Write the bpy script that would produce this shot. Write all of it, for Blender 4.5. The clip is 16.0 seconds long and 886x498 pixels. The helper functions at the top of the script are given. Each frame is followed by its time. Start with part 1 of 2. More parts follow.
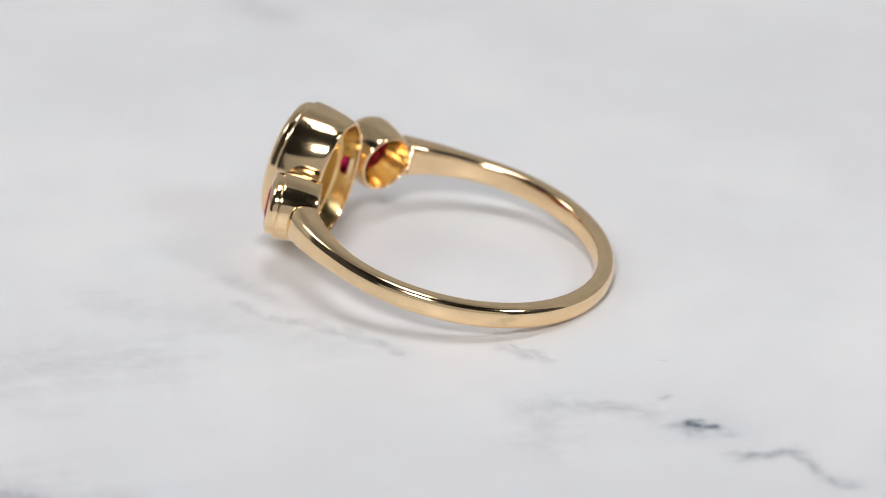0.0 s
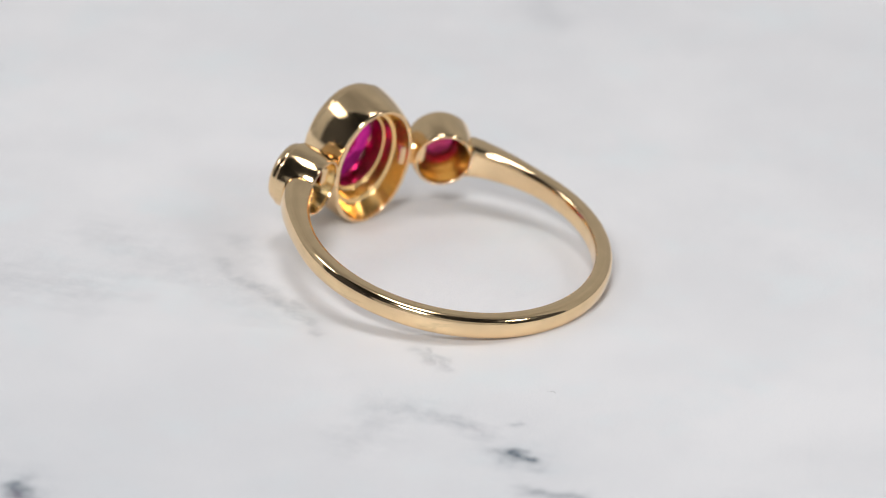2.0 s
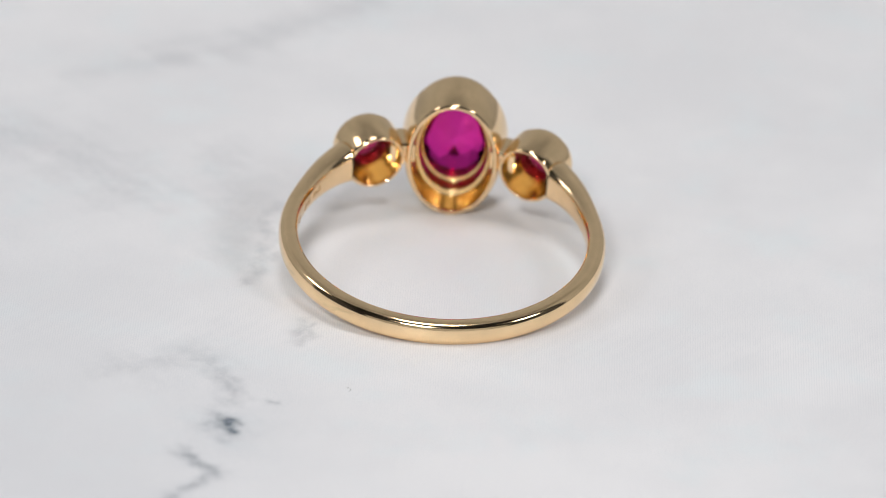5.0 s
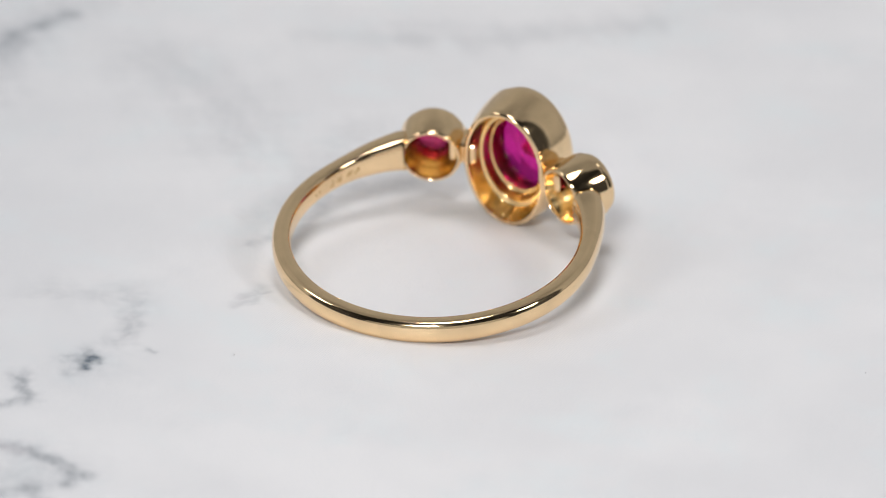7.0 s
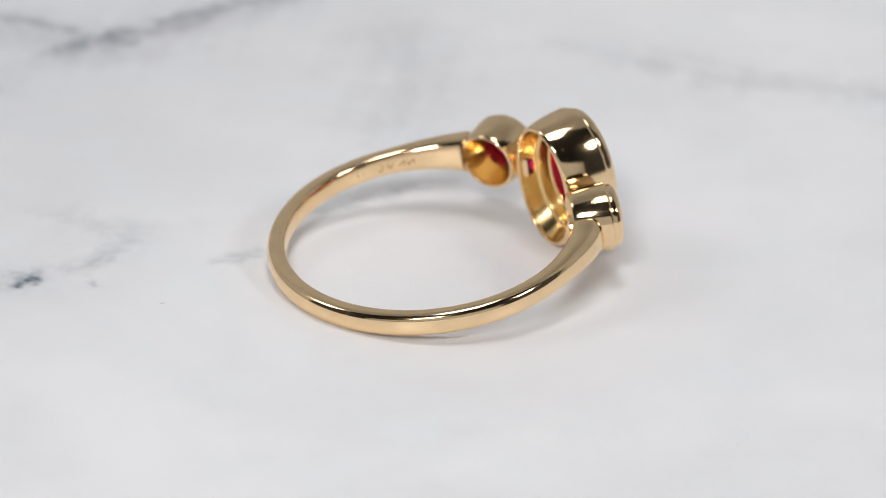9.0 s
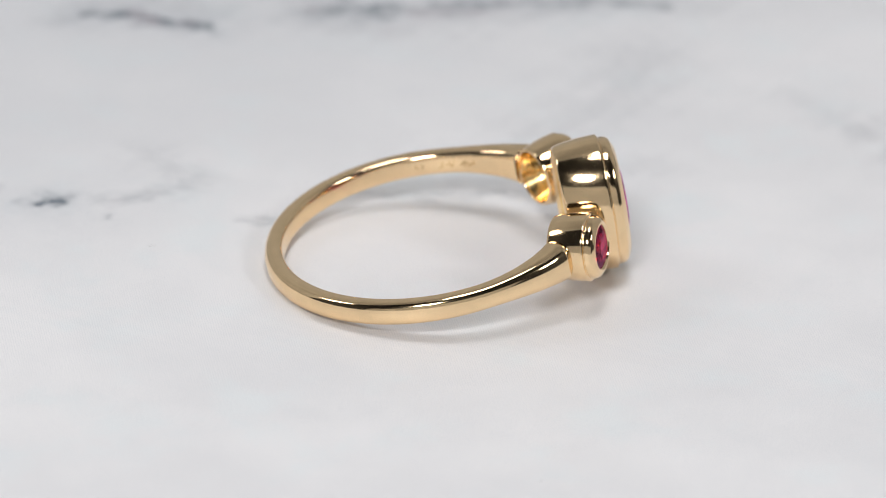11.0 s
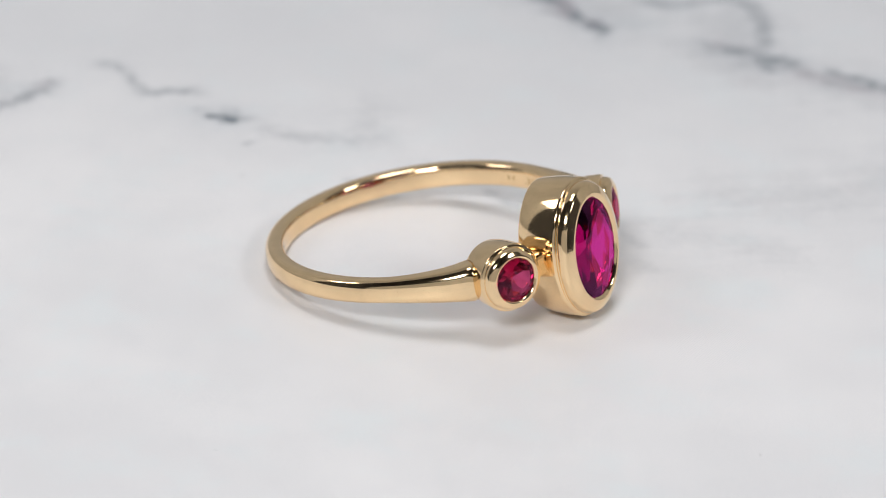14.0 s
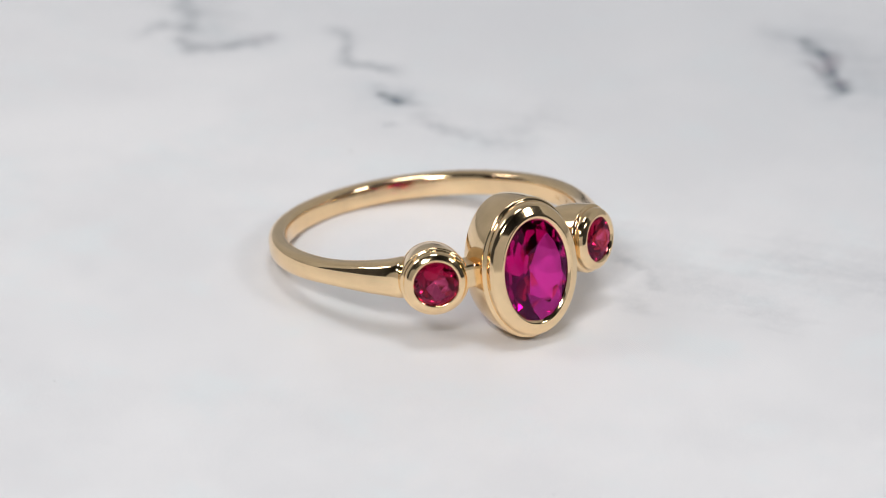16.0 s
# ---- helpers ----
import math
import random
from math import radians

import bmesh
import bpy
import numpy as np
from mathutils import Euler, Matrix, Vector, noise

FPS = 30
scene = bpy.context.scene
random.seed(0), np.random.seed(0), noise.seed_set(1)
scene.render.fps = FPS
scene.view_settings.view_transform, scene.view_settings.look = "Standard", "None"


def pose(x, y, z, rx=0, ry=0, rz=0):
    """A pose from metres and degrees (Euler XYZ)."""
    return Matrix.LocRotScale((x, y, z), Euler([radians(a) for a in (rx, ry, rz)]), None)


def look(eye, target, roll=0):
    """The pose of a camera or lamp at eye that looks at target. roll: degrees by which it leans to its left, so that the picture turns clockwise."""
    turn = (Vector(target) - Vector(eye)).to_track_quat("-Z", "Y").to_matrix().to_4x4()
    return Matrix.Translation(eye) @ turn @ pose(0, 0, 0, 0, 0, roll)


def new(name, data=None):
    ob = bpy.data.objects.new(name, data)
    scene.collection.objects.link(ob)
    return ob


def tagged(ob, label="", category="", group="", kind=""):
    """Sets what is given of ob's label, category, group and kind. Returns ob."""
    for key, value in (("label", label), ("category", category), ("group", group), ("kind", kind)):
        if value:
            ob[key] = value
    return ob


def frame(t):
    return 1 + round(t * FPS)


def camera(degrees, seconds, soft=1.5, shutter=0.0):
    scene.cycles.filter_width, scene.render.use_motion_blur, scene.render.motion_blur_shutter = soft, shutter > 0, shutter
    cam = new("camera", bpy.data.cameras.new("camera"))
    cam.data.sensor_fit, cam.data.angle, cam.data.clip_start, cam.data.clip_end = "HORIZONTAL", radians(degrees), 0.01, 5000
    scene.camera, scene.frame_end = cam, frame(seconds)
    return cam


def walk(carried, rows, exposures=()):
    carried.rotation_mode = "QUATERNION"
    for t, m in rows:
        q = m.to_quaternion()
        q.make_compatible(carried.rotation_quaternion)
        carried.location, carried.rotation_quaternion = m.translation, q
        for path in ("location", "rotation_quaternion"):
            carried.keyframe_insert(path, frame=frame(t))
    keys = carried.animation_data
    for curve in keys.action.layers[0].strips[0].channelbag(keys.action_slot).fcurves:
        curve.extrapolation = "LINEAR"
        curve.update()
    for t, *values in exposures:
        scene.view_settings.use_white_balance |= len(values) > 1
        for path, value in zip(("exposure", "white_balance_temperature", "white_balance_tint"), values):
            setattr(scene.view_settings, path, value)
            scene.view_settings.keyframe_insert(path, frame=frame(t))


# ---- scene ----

MM = 0.001
EYE = (0.000000, -0.363068, 0.173315)
AIM = (0.0001725, 0.0004700, 0.0011648)

# ---- camera: it stands still on its tripod ----
cam = camera(7.314, 16.0, soft=0.95)
cam.data.dof.use_dof = True
cam.data.dof.focus_distance = 0.3942
cam.data.dof.aperture_fstop = 43.0
STAND = look(EYE, AIM, 2.321)
walk(cam, [(0.0, STAND), (16.0, STAND)])

# ---- light ----
scene.view_settings.exposure = 0.10
world = bpy.data.worlds.new("studio")
scene.world = world
world.use_nodes = True
world.node_tree.nodes["Background"].inputs[0].default_value = (0.93, 0.96, 1.0, 1)
world.node_tree.nodes["Background"].inputs[1].default_value = 0.5


def softbox(name, eye, target, width, height, watts, colour=(1, 1, 1)):
    data = bpy.data.lights.new(name, "AREA")
    data.shape, data.size, data.size_y = "RECTANGLE", width, height
    data.energy, data.color = watts, colour
    ob = new(name, data)
    ob.matrix_world = look(eye, target)
    return ob


softbox("overhead_lamp", (0.0, -0.04, 0.62), (0, -0.04, 0), 0.17, 0.18, 1.0)
softbox("side_lamp", (0.38, -0.20, 0.34), (0, 0, 0), 0.10, 0.10, 0.44)
softbox("front_lamp", (-0.10, -0.46, 0.40), (0, 0, 0), 0.15, 0.09, 1.62)
softbox("side_lamp", (-0.40, 0.02, 0.37), (0, 0, 0), 0.12, 0.12, 0.27)


# ---- materials ----
class Nodes:
    """A small helper to write node trees in few lines."""

    def __init__(self, name):
        self.mat = bpy.data.materials.new(name)
        self.mat.use_nodes = True
        self.tree = self.mat.node_tree
        self.bsdf = self.tree.nodes["Principled BSDF"]
        self.out = self.tree.nodes["Material Output"]

    def put(self, socket, value):
        if isinstance(value, bpy.types.NodeSocket):
            self.tree.links.new(value, socket)
        else:
            socket.default_value = value

    def node(self, kind, *values, **settings):
        n = self.tree.nodes.new(kind)
        if "operation" in settings:
            n.operation = settings["operation"]
        if "use_clamp" in settings:
            n.use_clamp = settings["use_clamp"]
        if "data_type" in settings:
            n.data_type, n.blend_type = settings["data_type"], settings["blend_type"]
        if "feature" in settings:
            n.voronoi_dimensions, n.feature = settings["voronoi_dimensions"], settings["feature"]
        if "attribute_name" in settings:
            n.attribute_name = settings["attribute_name"]
        for k, v in enumerate(values):
            if v is not None:
                self.put(n.inputs[k], v)
        return n

    def math(self, op, a, b=0.0, clamp=False):
        return self.node("ShaderNodeMath", a, b, operation=op, use_clamp=clamp).outputs[0]

    def vec(self, op, a, b=(0, 0, 0)):
        n = self.node("ShaderNodeVectorMath", a, b, operation=op)
        return n.outputs["Value"] if op in ("DOT_PRODUCT", "LENGTH", "DISTANCE") else n.outputs["Vector"]

    def scale(self, a, f):
        n = self.node("ShaderNodeVectorMath", a, operation="SCALE")
        self.put(n.inputs["Scale"], f)
        return n.outputs["Vector"]

    def noise(self, vector, scale, detail=4.0, rough=0.55, colour=False):
        n = self.node("ShaderNodeTexNoise")
        self.put(n.inputs["Vector"], vector)
        n.inputs["Scale"].default_value, n.inputs["Detail"].default_value = scale, detail
        n.inputs["Roughness"].default_value = rough
        return n.outputs["Color" if colour else "Fac"]

    def span(self, value, a, b, c=0.0, d=1.0):
        n = self.node("ShaderNodeMapRange", value, a, b, c, d)
        n.interpolation_type = "SMOOTHSTEP"
        return n.outputs[0]

    def mix(self, fac, a, b, blend="MIX"):
        n = self.node("ShaderNodeMix", data_type="RGBA", blend_type=blend)
        self.put(n.inputs["Factor"], fac)
        for socket, value in ((n.inputs[6], a), (n.inputs[7], b)):
            self.put(socket, value)
        return n.outputs[2]

    def bump(self, height, strength, distance):
        n = self.node("ShaderNodeBump")
        n.inputs["Strength"].default_value, n.inputs["Distance"].default_value = strength, distance
        self.put(n.inputs["Height"], height)
        self.put(self.bsdf.inputs["Normal"], n.outputs[0])

    def place(self):
        return self.node("ShaderNodeTexCoord").outputs["Object"]


def gold_material(name, colour, rough):
    m = Nodes(name)
    p = m.place()
    blotch = m.noise(p, 900.0, 3.0)
    fine = m.noise(p, 9000.0, 2.0)
    deep = tuple(0.93 * c for c in colour)
    m.put(m.bsdf.inputs["Base Color"], m.mix(m.span(blotch, 0.3, 0.7), (*deep, 1), (*colour, 1)))
    m.bsdf.inputs["Metallic"].default_value = 1.0
    dusty = m.math("MULTIPLY", m.span(m.noise(p, 14000.0, 1.0), 0.76, 0.80), 0.4)
    worn = m.math("ADD", m.math("MULTIPLY", m.span(fine, 0.45, 0.75), 0.05), rough)
    m.put(m.bsdf.inputs["Roughness"], m.math("ADD", worn, dusty))
    m.bump(m.math("ADD", blotch, m.math("MULTIPLY", fine, 0.08)), 0.05, 0.00006)
    return m.mat


def gem_material(name, colour, ior):
    m = Nodes(name)
    glass = m.node("ShaderNodeBsdfGlass")
    glass.inputs["Color"].default_value = (*colour, 1)
    glass.inputs["Roughness"].default_value = 0.0
    glass.inputs["IOR"].default_value = ior
    m.put(m.out.inputs["Surface"], glass.outputs[0])
    return m.mat


GOLD = gold_material("polished_yellow_gold", (0.98, 0.725, 0.43), 0.09)
GOLD_INSIDE = gold_material("inner_yellow_gold", (0.97, 0.69, 0.32), 0.18)
GOLD_MARK = gold_material("engraved_gold", (0.52, 0.33, 0.14), 0.35)
GEM = gem_material("magenta_gem", (0.87, 0.19, 0.62), 1.76)
GEM_SIDE = gem_material("rose_gem", (0.80, 0.27, 0.46), 1.74)

# Veins of the printed marble, in millimetres from the turntable's axis: points, half width, darkness.
VEINS = []


def vein(width, dark, *points):
    VEINS.append((width, dark, points))


vein(0.75, 0.24, (6.1, -17.2), (7.9, -17.2), (9.8, -17.3))
vein(0.26, 0.34, (7.9, -17.2), (9.8, -17.3), (11.6, -18.1))
vein(0.60, 1.35, (14.9, -19.55), (14.3, -19.45), (13.6, -19.15))
vein(0.30, 0.34, (12.6, -15.8), (12.2, -16.1))
vein(0.70, 0.20, (11.4, -18.2), (9.2, -17.4), (6.2, -17.3), (4.6, -18.0))
vein(0.22, 0.26, (11.0, -18.1), (9.0, -17.3), (6.9, -17.3))
vein(0.38, 0.62, (19.0, -22.4), (17.8, -22.9), (16.8, -22.9))
vein(0.30, 0.34, (16.8, -22.9), (15.7, -22.7))
vein(0.45, 0.50, (22.2, -26.4), (21.4, -26.4), (20.2, -24.7), (19.0, -22.5))
vein(0.60, 0.55, (36.5, -27.7), (34.9, -27.2), (33.5, -26.5))
vein(0.70, 0.55, (33.4, -26.3), (31.8, -24.5), (29.8, -21.2))
vein(0.45, 0.40, (31.8, -19.3), (31.4, -21.2), (29.9, -21.4))
vein(0.45, 0.62, (29.5, -19.7), (28.5, -19.3), (27.4, -19.7), (26.3, -21.2))
vein(0.40, 0.66, (26.3, -21.2), (25.6, -22.4), (24.9, -22.9))
vein(1.60, 0.20, (34.0, -27.0), (30.8, -25.4), (27.6, -21.1))
vein(0.66, 1.05, (-3.0, -41.6), (-4.7, -40.4), (-5.6, -39.6))
vein(0.58, 1.15, (-5.6, -39.6), (-6.9, -37.8), (-8.5, -35.7))
vein(0.80, 0.30, (-0.7, -41.5), (-3.0, -41.6))
vein(2.20, 0.22, (-4.0, -41.8), (-7.4, -41.2), (-9.3, -38.2))
vein(0.70, 0.42, (-9.1, -42.6), (-10.4, -41.5), (-11.4, -40.8))
vein(0.55, 0.62, (-11.4, -40.8), (-12.4, -40.3), (-15.0, -41.8), (-16.5, -42.3))
vein(0.60, 0.66, (-16.5, -42.3), (-17.7, -40.8))
vein(0.55, 0.45, (-15.0, -33.9), (-16.9, -33.4), (-17.8, -33.4))
vein(0.65, 0.85, (-16.9, -33.3), (-18.2, -33.2), (-19.4, -33.2))
vein(1.30, 0.35, (-17.5, -32.2), (-18.5, -31.7))
vein(1.80, 0.25, (-15.2, -34.2), (-20.0, -31.4), (-26.5, -28.7))
vein(0.65, 0.80, (-15.1, -34.8), (-17.4, -34.0), (-20.2, -32.2))
vein(0.60, 0.90, (-22.8, -31.6), (-25.1, -30.4), (-26.8, -29.3))
vein(0.60, 0.66, (-26.7, -29.2), (-28.9, -28.0), (-32.3, -26.7), (-35.3, -23.7))
vein(0.45, 0.80, (-5.0, -38.6), (-6.6, -37.5), (-8.2, -35.6))
vein(0.70, 0.66, (-18.0, -39.8), (-18.5, -37.7), (-18.6, -35.7))
vein(0.70, 0.80, (-16.3, -34.0), (-18.3, -33.5), (-19.2, -31.2))
vein(0.75, 0.66, (-19.7, -32.6), (-22.5, -30.2), (-24.7, -29.4), (-28.2, -28.8))
vein(2.20, 0.25, (-16.5, -38.9), (-17.1, -33.2), (-23.6, -29.5))
vein(0.60, 0.16, (-12.5, -1.7), (-11.3, -2.6), (-10.3, -3.7))
vein(0.50, 0.22, (-11.6, -5.1), (-10.7, -6.3), (-9.9, -7.0))
vein(0.40, 0.26, (-5.4, -8.1), (-3.4, -9.8), (-2.4, -11.3))
vein(0.26, 0.34, (4.0, -9.8), (4.4, -10.5), (5.0, -11.2))
vein(0.70, 0.50, (-17.3, -32.9), (-16.1, -33.8), (-14.7, -35.0))
vein(1.60, 0.20, (-18.1, -30.1), (-16.4, -31.7))
vein(1.30, 0.20, (-37.7, 11.8), (-36.2, 7.2), (-34.0, 0.9))
vein(1.00, 0.26, (-33.6, -1.7), (-33.7, -3.0))
vein(1.60, 0.13, (-19.8, -5.1), (-12.4, -7.5), (-6.2, -9.8))
vein(0.50, 0.28, (-9.7, -6.7), (-7.5, -7.7), (-3.9, -9.5))
vein(0.40, 0.26, (3.4, -10.1), (5.1, -10.5), (6.1, -11.6))
vein(0.45, 0.34, (6.0, -17.6), (7.7, -17.0), (9.3, -17.0))
vein(1.20, 0.16, (-16.7, 43.2), (-13.5, 41.9), (-9.4, 36.9))
vein(0.50, 0.60, (25.0, -23.3), (25.6, -22.0))
vein(0.40, 0.60, (25.9, -21.5), (26.8, -19.8), (28.3, -18.6))
vein(2.50, 0.16, (-29.0, -18.3), (-23.1, -13.9), (-17.0, -12.3))
vein(2.00, 0.18, (-31.5, -27.6), (-34.4, -25.7), (-37.4, -23.0))
vein(1.00, 0.45, (-28.4, -27.4), (-30.7, -26.5))
vein(0.90, 0.12, (-35.7, -3.4), (-36.1, 4.1), (-37.5, 7.7))
vein(1.20, 0.13, (-33.6, -9.2), (-33.4, -5.6), (-33.7, -1.0))
vein(0.30, 0.24, (4.7, -11.3), (3.9, -9.7))
vein(1.20, 0.16, (5.3, -22.5), (5.0, -17.8))


def marble_material():
    m = Nodes("printed_marble")
    p = m.scale(m.place(), 1000.0)
    total = m.node("ShaderNodeAttribute", attribute_name="vein").outputs["Fac"]
    halo = m.node("ShaderNodeAttribute", attribute_name="halo").outputs["Fac"]
    patchy = m.span(m.noise(p, 2.2, 5.0, 0.7), 0.30, 0.62, 0.6, 1.1)
    cloud = m.noise(p, 0.055, 5.0, 0.6)
    tint = m.noise(m.vec("ADD", p, (70, 20, 0)), 0.16, 4.0, 0.6)
    haze = m.math("MULTIPLY", m.span(m.noise(p, 0.13, 6.0, 0.68), 0.50, 0.75), 0.13)
    base = m.mix(m.span(cloud, 0.35, 0.68), (0.81, 0.80, 0.815, 1), (0.89, 0.875, 0.885, 1))
    base = m.mix(m.span(tint, 0.48, 0.75, 0, 0.5), base, (0.80, 0.86, 0.88, 1))
    base = m.mix(haze, base, (0.60, 0.62, 0.66, 1))
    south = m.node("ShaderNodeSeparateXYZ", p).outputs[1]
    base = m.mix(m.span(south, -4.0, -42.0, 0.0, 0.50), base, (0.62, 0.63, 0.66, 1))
    speckle = m.noise(p, 8.0, 3.0, 0.7)
    base = m.mix(m.span(speckle, 0.42, 0.70, 0.0, 0.16), base, (0.58, 0.60, 0.64, 1))
    grain = m.noise(p, 1.1, 5.0, 0.7)
    base = m.mix(m.math("MULTIPLY", halo, m.span(grain, 0.3, 0.7, 0.3, 1.0)), base, (0.42, 0.47, 0.52, 1))
    ink = m.mix(m.span(m.noise(p, 0.22, 2.0), 0.54, 0.70), (0.085, 0.115, 0.15, 1), (0.16, 0.13, 0.17, 1))
    base = m.mix(m.math("MULTIPLY", total, patchy, True), base, ink)
    # the print's halftone dots
    turn = m.node("ShaderNodeMapping", p)
    turn.inputs["Rotation"].default_value = (0, 0, radians(27))
    dots = m.node("ShaderNodeTexVoronoi", feature="F1", voronoi_dimensions="2D")
    m.put(dots.inputs["Vector"], turn.outputs[0])
    dots.inputs["Scale"].default_value, dots.inputs["Randomness"].default_value = 7.0, 0.35
    dot = m.math("MULTIPLY", m.span(dots.outputs["Distance"], 0.15, 0.45, 1.0, 0.0), 0.32)
    base = m.mix(dot, base, (0.55, 0.57, 0.62, 1))
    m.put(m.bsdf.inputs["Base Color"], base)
    m.put(m.bsdf.inputs["Roughness"], m.span(m.noise(p, 0.4, 3.0), 0.3, 0.7, 0.36, 0.46))
    m.bsdf.inputs["Specular IOR Level"].default_value = 0.35
    m.bump(m.noise(p, 3.0, 3.0), 0.08, 0.00003)
    return m.mat


def ripple(x, y, waves, longest, seed):
    """A smooth random field: many sines of falling length, in any direction."""
    rng = np.random.default_rng(seed)
    total = np.zeros_like(x)
    for k in range(waves):
        length = longest * 0.80 ** k
        a, ph = rng.uniform(0, 2 * np.pi, 2)
        total += 0.80 ** (0.6 * k) * np.sin(2 * np.pi * (x * np.cos(a) + y * np.sin(a)) / length + ph)
    return total / waves ** 0.5


def wander(x, y):
    """Points moved a little to and fro, so that a vein is crooked."""
    x, y = np.asarray(x, float), np.asarray(y, float)
    return (x + 0.22 * ripple(x, y, 9, 6.0, 3) + 0.10 * ripple(x, y, 7, 1.3, 5),
            y + 0.22 * ripple(x, y, 9, 6.0, 4) + 0.10 * ripple(x, y, 7, 1.3, 6))


def vein_masks(x, y):
    """Darkness of the veins and of the grey bloom round them at points in millimetres."""
    qx, qy = wander(x, y)
    swell = np.clip(1.0 + 0.55 * ripple(x, y, 8, 4.0, 7), 0.35, 1.9)
    patch = np.clip(0.86 + 0.30 * ripple(x, y, 9, 2.6, 8), 0.4, 1.1)
    line, bloom = np.zeros_like(x), np.zeros_like(x)
    for width, dark, points in VEINS:
        points = [wander(*p) for p in points]
        near = np.full_like(x, 1e9)
        for (ax, ay), (bx, by) in zip(points, points[1:]):
            wx, wy = bx - ax, by - ay
            k = np.clip(((qx - ax) * wx + (qy - ay) * wy) / (wx * wx + wy * wy), 0, 1)
            near = np.minimum(near, np.hypot(qx - ax - k * wx, qy - ay - k * wy))
        line = np.maximum(line, 0.88 * dark * np.exp(-(near / (1.15 * width * swell)) ** 2))
        bloom = np.maximum(bloom, 0.30 * dark * np.exp(-near / (2.2 * width + 0.5)))
    return line * patch, bloom


def plain_material(name, colour, rough, bump=0.15):
    m = Nodes(name)
    p = m.place()
    a, b = m.noise(p, 6.0, 5.0), m.noise(p, 160.0, 4.0)
    low = tuple(0.88 * c for c in colour)
    m.put(m.bsdf.inputs["Base Color"], m.mix(m.span(a, 0.3, 0.7), (*low, 1), (*colour, 1)))
    m.put(m.bsdf.inputs["Roughness"], m.span(b, 0.3, 0.7, rough - 0.06, rough + 0.06))
    m.bump(b, bump, 0.0004)
    return m.mat


MARBLE = marble_material()
BOARD_EDGE = plain_material("white_board_edge", (0.75, 0.75, 0.74), 0.5)
TABLE = plain_material("white_table", (0.62, 0.62, 0.62), 0.5)
WHITE = plain_material("white_board", (0.80, 0.80, 0.80), 0.8)
FABRIC = plain_material("tent_fabric", (0.62, 0.62, 0.62), 0.9)
DARK = plain_material("dark_wall", (0.06, 0.06, 0.065), 0.8)


# ---- mesh helpers ----
def power(c, e):
    return math.copysign(abs(c) ** e, c)


def mesh_of(name, verts, faces, material, smooth=True):
    me = bpy.data.meshes.new(name)
    me.from_pydata([tuple(v) for v in verts], [], faces)
    me.materials.append(material)
    bm = bmesh.new()
    bm.from_mesh(me)
    bmesh.ops.recalc_face_normals(bm, faces=bm.faces)
    bm.to_mesh(me)
    bm.free()
    if smooth:
        for f in me.polygons:
            f.use_smooth = True
    return me


def part(name, me, parent, m=Matrix(), label=""):
    ob = new(name, me)
    ob.parent = parent
    ob.matrix_basis = m
    return tagged(ob, label)


def loft(rings, closed_along=False, caps=True):
    """Verts and faces through closed rings of equal length."""
    n = len(rings[0])
    verts = [v for ring in rings for v in ring]
    faces = []
    last = len(rings) if closed_along else len(rings) - 1
    for i in range(last):
        j = (i + 1) % len(rings)
        for k in range(n):
            l = (k + 1) % n
            faces.append((i * n + k, i * n + l, j * n + l, j * n + k))
    if caps and not closed_along:
        faces.append(tuple(range(n)))
        faces.append(tuple(range((len(rings) - 1) * n, len(rings) * n)))
    return verts, faces


def box_mesh(name, size, material, bevel=0.0):
    bm = bmesh.new()
    bmesh.ops.create_cube(bm, size=1.0)
    bmesh.ops.scale(bm, vec=size, verts=bm.verts)
    if bevel:
        bmesh.ops.bevel(bm, geom=bm.edges, offset=bevel, segments=3, affect="EDGES", profile=0.6)
    me = bpy.data.meshes.new(name)
    bm.to_mesh(me)
    bm.free()
    me.materials.append(material)
    return me


# ---- the studio: a table and a light tent in a dark room ----
def slab(name, x, y, z, sx, sy, sz, material, label):
    ob = new(name, box_mesh(name, (sx, sy, sz), material, min(sx, sy, sz) * 0.1))
    ob.location = (x, y, z)
    return tagged(ob, label, name.split("_")[0], kind="structure")


slab("table", 0, -0.2, -0.055, 0.90, 1.30, 0.03, TABLE, "plain white table under the turntable")
slab("wall_north", 0, 0.56, 0.40, 1.16, 0.04, 0.94, DARK, "plain dark wall of the room behind the tent")
slab("wall_west", -0.56, -0.17, 0.40, 0.04, 1.42, 0.94, DARK, "plain dark wall of the room beside the tent")
slab("wall_east", 0.56, -0.17, 0.40, 0.04, 1.42, 0.94, DARK, "plain dark wall of the room beside the tent")
slab("wall_south", 0, -0.90, 0.40, 1.16, 0.04, 0.94, DARK, "plain dark wall of the room behind the camera")
slab("wall_front", 0, -0.405, 0.075, 0.80, 0.012, 0.23, WHITE, "low white board behind the camera")
slab("ceiling", 0, -0.17, 0.89, 1.16, 1.50, 0.04, DARK, "plain dark ceiling of the room")


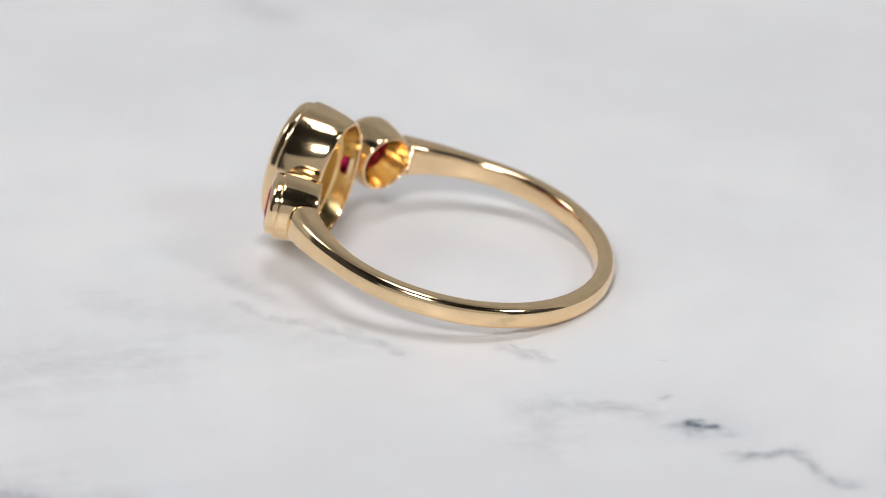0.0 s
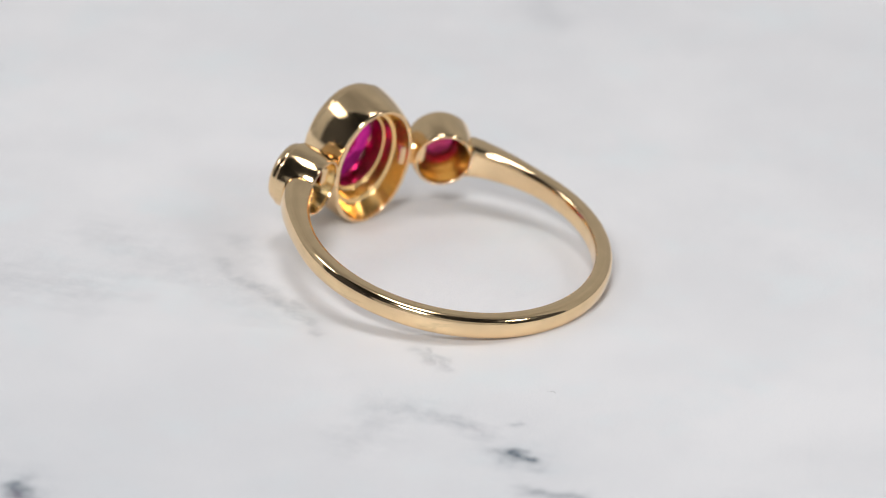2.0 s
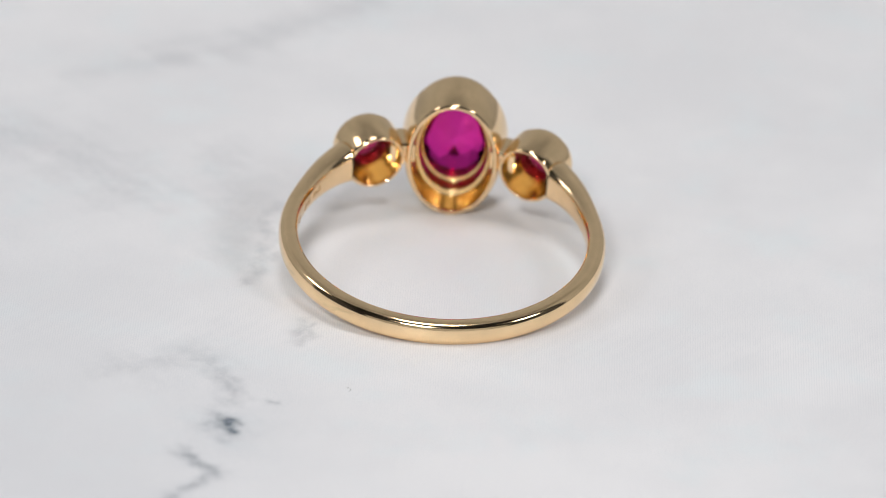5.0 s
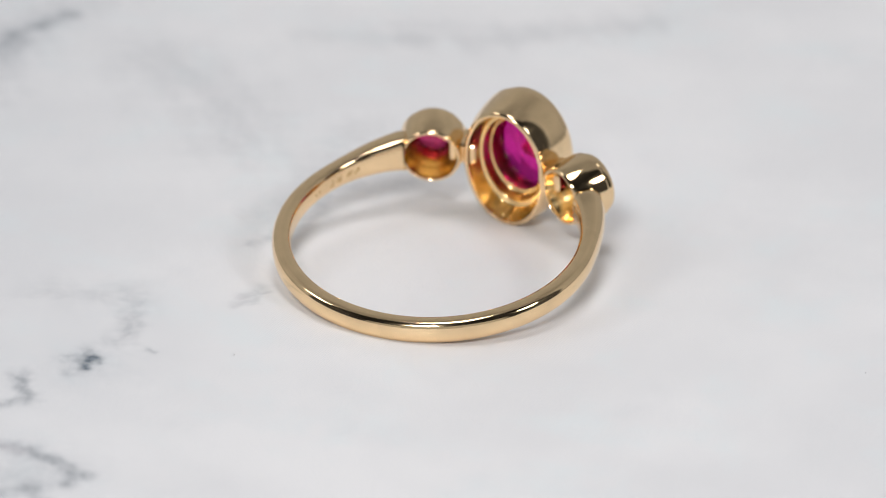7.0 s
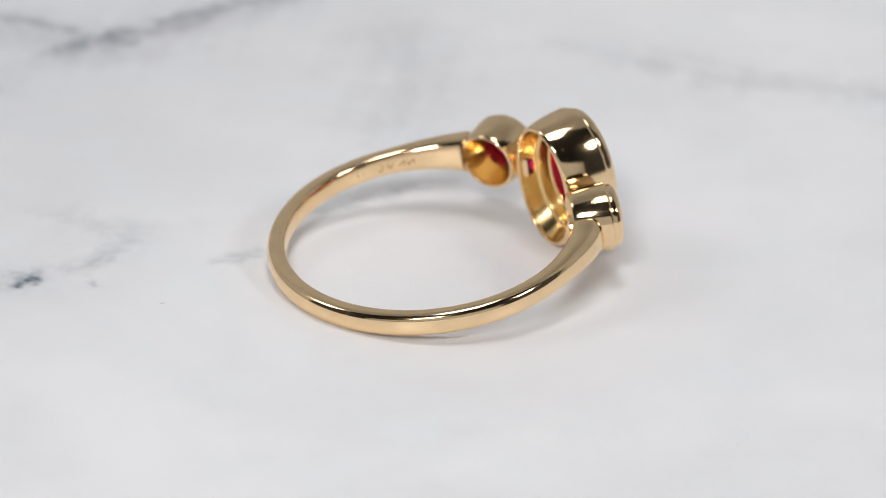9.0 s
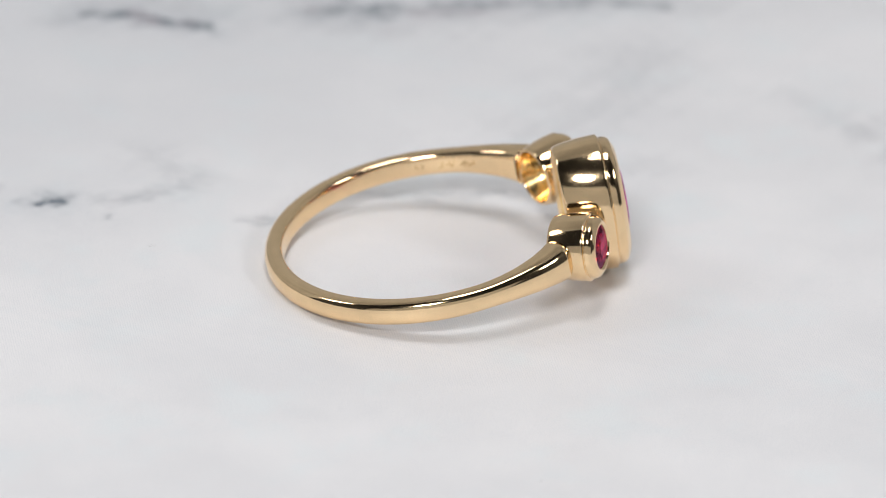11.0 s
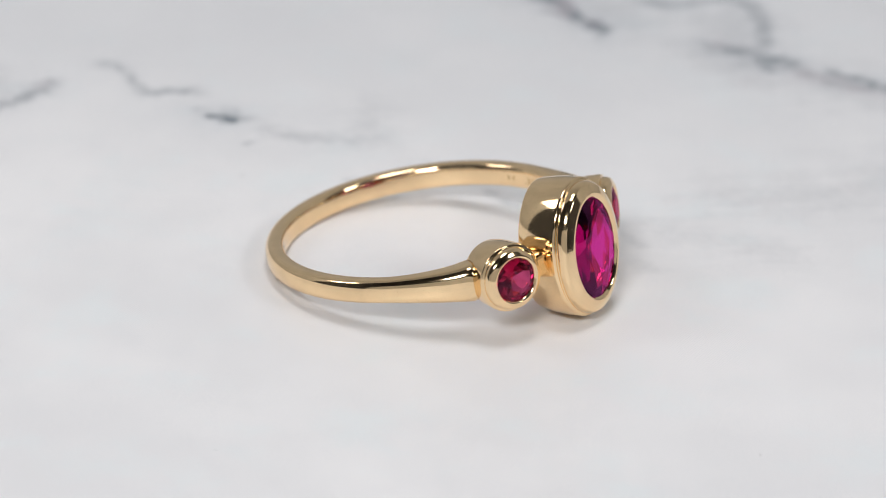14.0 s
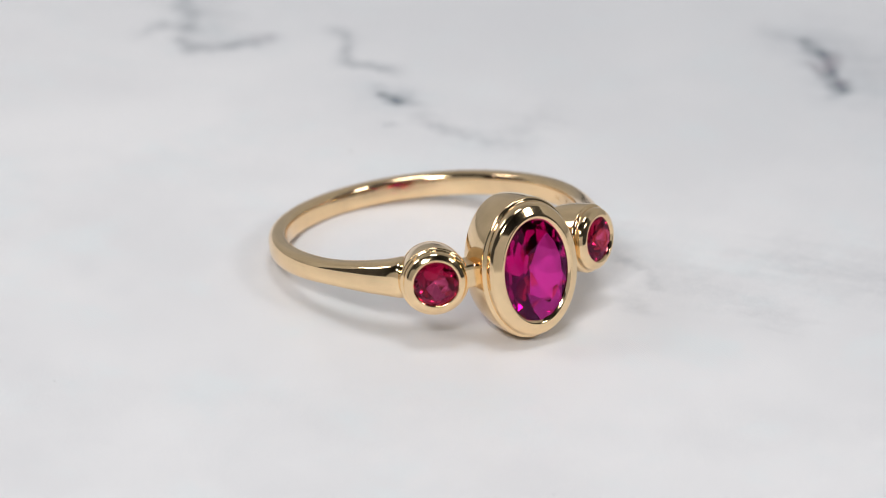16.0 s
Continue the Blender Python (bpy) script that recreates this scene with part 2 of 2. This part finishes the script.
def make_tent():
    """A white fabric vault over the turntable, open towards the camera and rounded off at the back."""
    rows = [(-0.02, 1.0), (0.02, 1.0), (0.06, 1.0)]
    for k in range(1, 25):
        a = math.sin(radians(90 * k / 24.5))
        rows.append((0.06 + 0.41 * a, (1 - a ** 2.4) ** (1 / 2.4)))
    arcs = 48
    verts, faces = [], []
    for y, size in rows:
        for k in range(arcs + 1):
            c, h = math.cos(math.pi * k / arcs), math.sin(math.pi * k / arcs)
            verts.append((0.48 * size * power(c, 0.8), y, -0.038 + 0.80 * size * power(h, 0.8)))
    n = arcs + 1
    for i in range(len(rows) - 1):
        faces += [(i * n + k, i * n + k + 1, (i + 1) * n + k + 1, (i + 1) * n + k) for k in range(arcs)]
    ob = new("light_tent", mesh_of("light_tent", verts, faces, FABRIC))
    ob.modifiers.new("cloth", "SOLIDIFY").thickness = 0.003
    return tagged(ob, "white fabric light tent arched over the turntable", "tent", kind="structure")


make_tent()


# ---- the turntable with its printed marble sheet ----
def sheet_mesh(n=1000):
    """The printed sheet: a thin disc, finely divided where the veins lie, with a rim that turns down."""
    radii = np.concatenate([np.arange(0.2, 58.0, 0.22), np.arange(60.0, 148.0, 8.0), [149.6, 150.0, 150.0]])
    high = np.zeros(len(radii))
    high[-2:] = (-0.1, -0.6)
    turn = np.arange(n) * 2 * np.pi / n
    x = (radii[:, None] * np.cos(turn)).ravel()
    y = (radii[:, None] * np.sin(turn)).ravel()
    z = np.repeat(high, n)
    line, bloom = vein_masks(x, y)
    verts = np.stack([x, y, z], 1) * MM
    i, k = np.meshgrid(np.arange(len(radii) - 1), np.arange(n), indexing="ij")
    quads = np.stack([i * n + k, (i + 1) * n + k, (i + 1) * n + (k + 1) % n, i * n + (k + 1) % n], -1).reshape(-1, 4)
    last = (len(radii) - 1) * n
    me = bpy.data.meshes.new("marble_sheet")
    me.from_pydata(verts.tolist(), [], quads.tolist() + [list(range(n)), list(range(last + n - 1, last - 1, -1))])
    for name, values in (("vein", line), ("halo", bloom)):
        me.attributes.new(name, "FLOAT", "POINT").data.foreach_set("value", values.astype(np.float32))
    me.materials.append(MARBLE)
    return me


def make_turntable():
    thing = tagged(new("turntable"), "round turntable covered with a white marble print with grey veins", "turntable")
    n = 160

    def disc(rows):
        return loft([[(r * math.cos(2 * math.pi * k / n), r * math.sin(2 * math.pi * k / n), z) for k in range(n)] for r, z in rows])

    part("marble_sheet", sheet_mesh(), thing, label="white marble print with blue-grey veins")
    v, f = disc([(0.055, -0.0405), (0.060, -0.0395), (0.062, -0.030), (0.146, -0.027), (0.1478, -0.025), (0.1478, -0.003), (0.1470, -0.0011), (0.146, -0.0007)])
    part("platter", mesh_of("platter", v, f, BOARD_EDGE, False), thing)
    return thing


turntable = make_turntable()

# ---- the ring, in millimetres: x towards the large stone, z along the finger ----
RING_POSE = Matrix(((-0.85844, -0.47770, 0.18677, 0.816 * MM),
                    (0.47476, -0.87785, -0.06313, -0.293 * MM),
                    (0.19412, 0.03448, 0.98037, 2.403 * MM), (0, 0, 0, 1)))
HEAD_POSE = RING_POSE @ Matrix.Translation((0, 0, -0.10 * MM))
SIDE_FOOT, SIDE_TURN = (6.96, 4.36), 24.4


def smooth01(x):
    x = min(1.0, max(0.0, x))
    return x * x * (3 - 2 * x)


def shank_mesh():
    rings = []
    start, steps, n = 42.6, 220, 48
    for i in range(steps + 1):
        deg = start + (360 - 2 * start) * i / steps
        a = radians(deg)
        near = min(deg, 360 - deg)
        s = smooth01((80 - near) / 42)
        flare = max(0.0, 1 - (near - start) / 9.0) ** 1.8
        inner = 8.35
        outer = 9.46 + 0.76 * s ** 1.6 
        half = 0.71 + 0.35 * s ** 1.3 + 0.10 * flare
        mid, thick = (inner + outer) / 2, (outer - inner) / 2
        ring = []
        for k in range(n):
            b = 2 * math.pi * k / n
            c, t = math.cos(b), math.sin(b)
            e = 0.78 if c > 0 else 0.55
            rad = mid + thick * power(c, e)
            h = half * power(t, e)
            ring.append((MM * rad * math.cos(a), MM * rad * math.sin(a), MM * h))
        rings.append(ring)
    # the two ends hug the round side settings
    for sign, ends in ((1, 0), (-1, -1)):
        lean = radians(SIDE_TURN)
        out = Vector((-math.sin(lean), sign * math.cos(lean), 0))
        foot = Vector((SIDE_FOOT[0] * MM, sign * SIDE_FOOT[1] * MM, 0))
        hug = []
        for p in rings[ends]:
            p = Vector(p)
            off = MM * math.sqrt(max(1.84 ** 2 - (p.z / MM) ** 2, 0.5)) - (p - foot).dot(out)
            hug.append(tuple(p + out * min(off, 0)))
        rings.insert(0 if ends == 0 else len(rings), hug)
    v, f = loft(rings)
    return mesh_of("band", v, f, GOLD)


def bezel_mesh(name, profile, material, n=192):
    """profile: rows of (x, half width, half height), a closed loop round the wall of the setting."""
    rings = []
    for x, a, b in profile:
        rings.append([(MM * x, MM * a * math.cos(2 * math.pi * k / n), MM * b * math.sin(2 * math.pi * k / n)) for k in range(n)])
    v, f = loft(rings, caps=False)
    return mesh_of(name, v, f, material)


def rounded(profile, r=0.07):
    """Round the corners of an open profile by small arcs."""
    pts = [Vector(p) for p in profile]
    out = [pts[0]]
    for a, b, c in zip(pts, pts[1:], pts[2:]):
        da, dc = (a - b), (c - b)
        ra, rc = min(r, da.length * 0.45), min(r, dc.length * 0.45)
        s, e = b + da.normalized() * ra, b + dc.normalized() * rc
        for k in range(5):
            t = k / 4
            out.append((1 - t) ** 2 * s + 2 * t * (1 - t) * b + t * t * e)
    out.append(pts[-1])
    return [tuple(p) for p in out]


def swell(x0, x1, small, large, steps=10):
    """Profile rows of a wall that widens from its back edge in one even curve."""
    rows = []
    for k in range(steps + 1):
        u = k / steps
        grow = 1 - (1 - u) ** 2.4
        rows.append((x0 + (x1 - x0) * u, small[0] + (large[0] - small[0]) * grow, small[1] + (large[1] - small[1]) * grow))
    return rows


def gem_mesh(name, half_w, half_h, crown, pavilion, material, n=8):
    """A faceted oval or round stone: table, star, main and girdle facets above; three tiers of facets below."""
    def ring(x, s, count, shift):
        return [(MM * x, MM * half_w * s * math.cos(2 * math.pi * (k + shift) / count), MM * half_h * s * math.sin(2 * math.pi * (k + shift) / count))
                for k in range(count)]
    bm = bmesh.new()
    rows = [ring(crown, 0.54, n, 0.0), ring(crown * 0.66, 0.77, n, 0.5), ring(0.04, 1.0, 2 * n, 0.0), ring(-0.04, 1.0, 2 * n, 0.0),
            ring(-pavilion * 0.34, 0.79, 2 * n, 0.5), ring(-pavilion * 0.66, 0.47, n, 0.5), ring(-pavilion * 0.97, 0.09, n, 0.0), ring(-pavilion, 0.0, 1, 0.0)]
    for r in rows:
        for p in r:
            bm.verts.new(p)
    bmesh.ops.convex_hull(bm, input=bm.verts)
    bmesh.ops.dissolve_limit(bm, angle_limit=radians(1.0), verts=bm.verts, edges=bm.edges)
    bmesh.ops.recalc_face_normals(bm, faces=bm.faces)
    me = bpy.data.meshes.new(name)
    bm.to_mesh(me)
    bm.free()
    me.materials.append(material)
    return me


def make_ring():
    thing = tagged(new("ring"), "yellow gold three-stone ring with magenta gems in stepped bezels", "ring")
    band = part("band", shank_mesh(), thing, RING_POSE, "polished yellow gold band")
    # large oval setting: back edge, flared wall, step, rim, stone's seat
    wall = [(8.16, 2.41, 3.62), (7.96, 2.44, 3.66), (7.93, 2.49, 3.71), (7.94, 2.62, 3.83), *swell(8.04, 10.56, (2.73, 3.92), (3.13, 4.14)),
            (10.66, 3.08, 4.09), (10.68, 2.96, 3.97), (10.72, 2.91, 3.92), (10.78, 2.94, 3.95), (11.08, 2.91, 3.91), (11.28, 2.80, 3.80),
            (11.52, 2.36, 3.29), (11.53, 2.20, 3.10), (11.40, 2.09, 2.96)]
    bezel = part("center_bezel", bezel_mesh("center_bezel", rounded(wall, 0.09), GOLD), thing, HEAD_POSE, "stepped oval yellow gold setting")
    seat = [(8.12, 2.40, 3.61), (9.00, 2.21, 3.20), (9.08, 2.04, 2.90), (9.70, 1.94, 2.70), (9.78, 1.82, 2.44), (10.8, 1.88, 2.60), (11.34, 2.11, 2.98)]
    part("seat", bezel_mesh("seat", rounded(seat), GOLD_INSIDE), bezel, label="ledged inside of the oval setting")
    stone = gem_mesh("center_stone", 2.10, 2.98, 0.34, 1.36, GEM, 8)
    part("center_stone", stone, thing, HEAD_POSE @ Matrix.Translation((11.36 * MM, 0, 0)), "faceted oval magenta gem")
    wall = [(0.20, 1.53, 1.53), (0.02, 1.56, 1.56), (-0.02, 1.61, 1.61), (-0.01, 1.70, 1.70), *swell(0.09, 2.13, (1.77, 1.77), (1.99, 1.99)),
            (2.20, 1.95, 1.95), (2.22, 1.85, 1.85), (2.25, 1.81, 1.81), (2.30, 1.83, 1.83), (2.53, 1.80, 1.80), (2.69, 1.69, 1.69),
            (2.83, 1.44, 1.44), (2.83, 1.32, 1.32), (2.72, 1.24, 1.24)]
    side = bezel_mesh("side_bezel", rounded(wall, 0.08), GOLD, 96)
    seat = [(0.16, 1.53, 1.53), (0.9, 1.26, 1.26), (1.42, 1.02, 1.02), (1.9, 1.0, 1.0), (2.66, 1.25, 1.25)]
    inside = bezel_mesh("seat", rounded(seat, 0.05), GOLD_INSIDE, 96)
    gem = gem_mesh("side_stone", 1.25, 1.25, 0.24, 0.92, GEM_SIDE)
    for sign in (-1, 1):
        place = RING_POSE @ pose(SIDE_FOOT[0] * MM, sign * SIDE_FOOT[1] * MM, 0, 0, 0, sign * SIDE_TURN)
        ob = part("side_bezel", side, thing, place, "stepped round yellow gold setting")
        part("seat", inside, ob)
        part("side_stone", gem, thing, place @ Matrix.Translation((2.68 * MM, 0, 0)), "small faceted round rose gem")
        bar = box_mesh("connector", (1.8 * MM, 1.7 * MM, 1.4 * MM), GOLD, 0.28 * MM)
        part("connector", bar, thing, RING_POSE @ pose(8.95 * MM, sign * 3.10 * MM, 0, 0, 0, sign * 12))
    # worn hallmark inside the band: plain shallow bars
    for turn, high, lean, rise in ((59.0, 0.30, 0, 0.08), (60.3, 0.42, 35, 0), (61.6, 0.40, -30, 0), (63.0, 0.44, 0, 0), (64.3, 0.36, 40, 0), (68.0, 0.42, 20, 0),
                                  (69.2, 0.42, -20, 0), (70.3, 0.16, 90, -0.05), (72.2, 0.40, 0, 0), (73.2, 0.20, 90, -0.18), (80.5, 0.26, 10, 0), (83.0, 0.28, -15, 0)):
        deg = turn + 3.6
        mark = box_mesh("engraving", (0.02 * MM, 0.06 * MM, high * MM), GOLD_MARK)
        place = pose(8.349 * MM * math.cos(radians(deg)), 8.349 * MM * math.sin(radians(deg)), rise * MM, 0, 0, deg)
        part("engraving", mark, band, place @ pose(0, 0, 0, lean))
    return thing


ring = make_ring()


# ---- dust lying on the sheet ----
def make_speck(x, y, size, squash):
    bm = bmesh.new()
    bmesh.ops.create_icosphere(bm, subdivisions=2, radius=size * MM)
    for v in bm.verts:
        v.co *= 1 + 0.35 * noise.noise(v.co * 9000 + Vector((x, y, 0)))
        v.co.x *= squash
        v.co.z = max(v.co.z, -0.5 * size * MM)
    me = bpy.data.meshes.new("dust_speck")
    bm.to_mesh(me)
    bm.free()
    me.materials.append(DUST)
    thing = tagged(new("dust_speck"), "tiny dark dust speck lying on the marble print", "speck", "dust on the print")
    part("grain", me, thing, pose(x * MM, y * MM, 0.5 * size * MM, 0, 0, 40 * x))
    return thing


def make_fibre():
    path = [Vector((0.34 * math.cos(a), 0.22 * math.sin(1.4 * a), 0.045 + 0.02 * math.sin(3 * a))) for a in (0.15 * k for k in range(14))]
    rings = []
    for i, p in enumerate(path):
        way = (path[min(i + 1, 13)] - path[max(i - 1, 0)]).normalized()
        side = way.cross(Vector((0, 0, 1))).normalized()
        up = side.cross(way)
        r = 0.008 * (1 - 0.5 * abs(i / 6.5 - 1) ** 3)
        rings.append([tuple(MM * (p + r * (side * math.cos(b) + up * math.sin(b)))) for b in (k * math.pi / 4 for k in range(8))])
    v, f = loft(rings)
    thing = tagged(new("lint_fibre"), "short curled grey lint fibre lying on the marble print", "lint")
    part("thread", mesh_of("thread", v, f, DUST), thing, pose(12.3 * MM, -11.5 * MM, -0.01 * MM))
    return thing


DUST = plain_material("dark_dust", (0.22, 0.20, 0.19), 0.8)
dust = [make_speck(11.0, 24.4, 0.032, 1.3), make_speck(-18.9, 21.0, 0.03, 1.7), make_fibre()]


# ---- the turning of the turntable and of the ring on it ----
def motions():
    rows = [(t, pose(0, 0, 0, -0.22, -0.28, 2.003 - 13.218 * t + 0.0050 * t * t)) for t in range(0, 17)]
    for thing in (turntable, ring, *dust):
        walk(thing, rows)


motions()
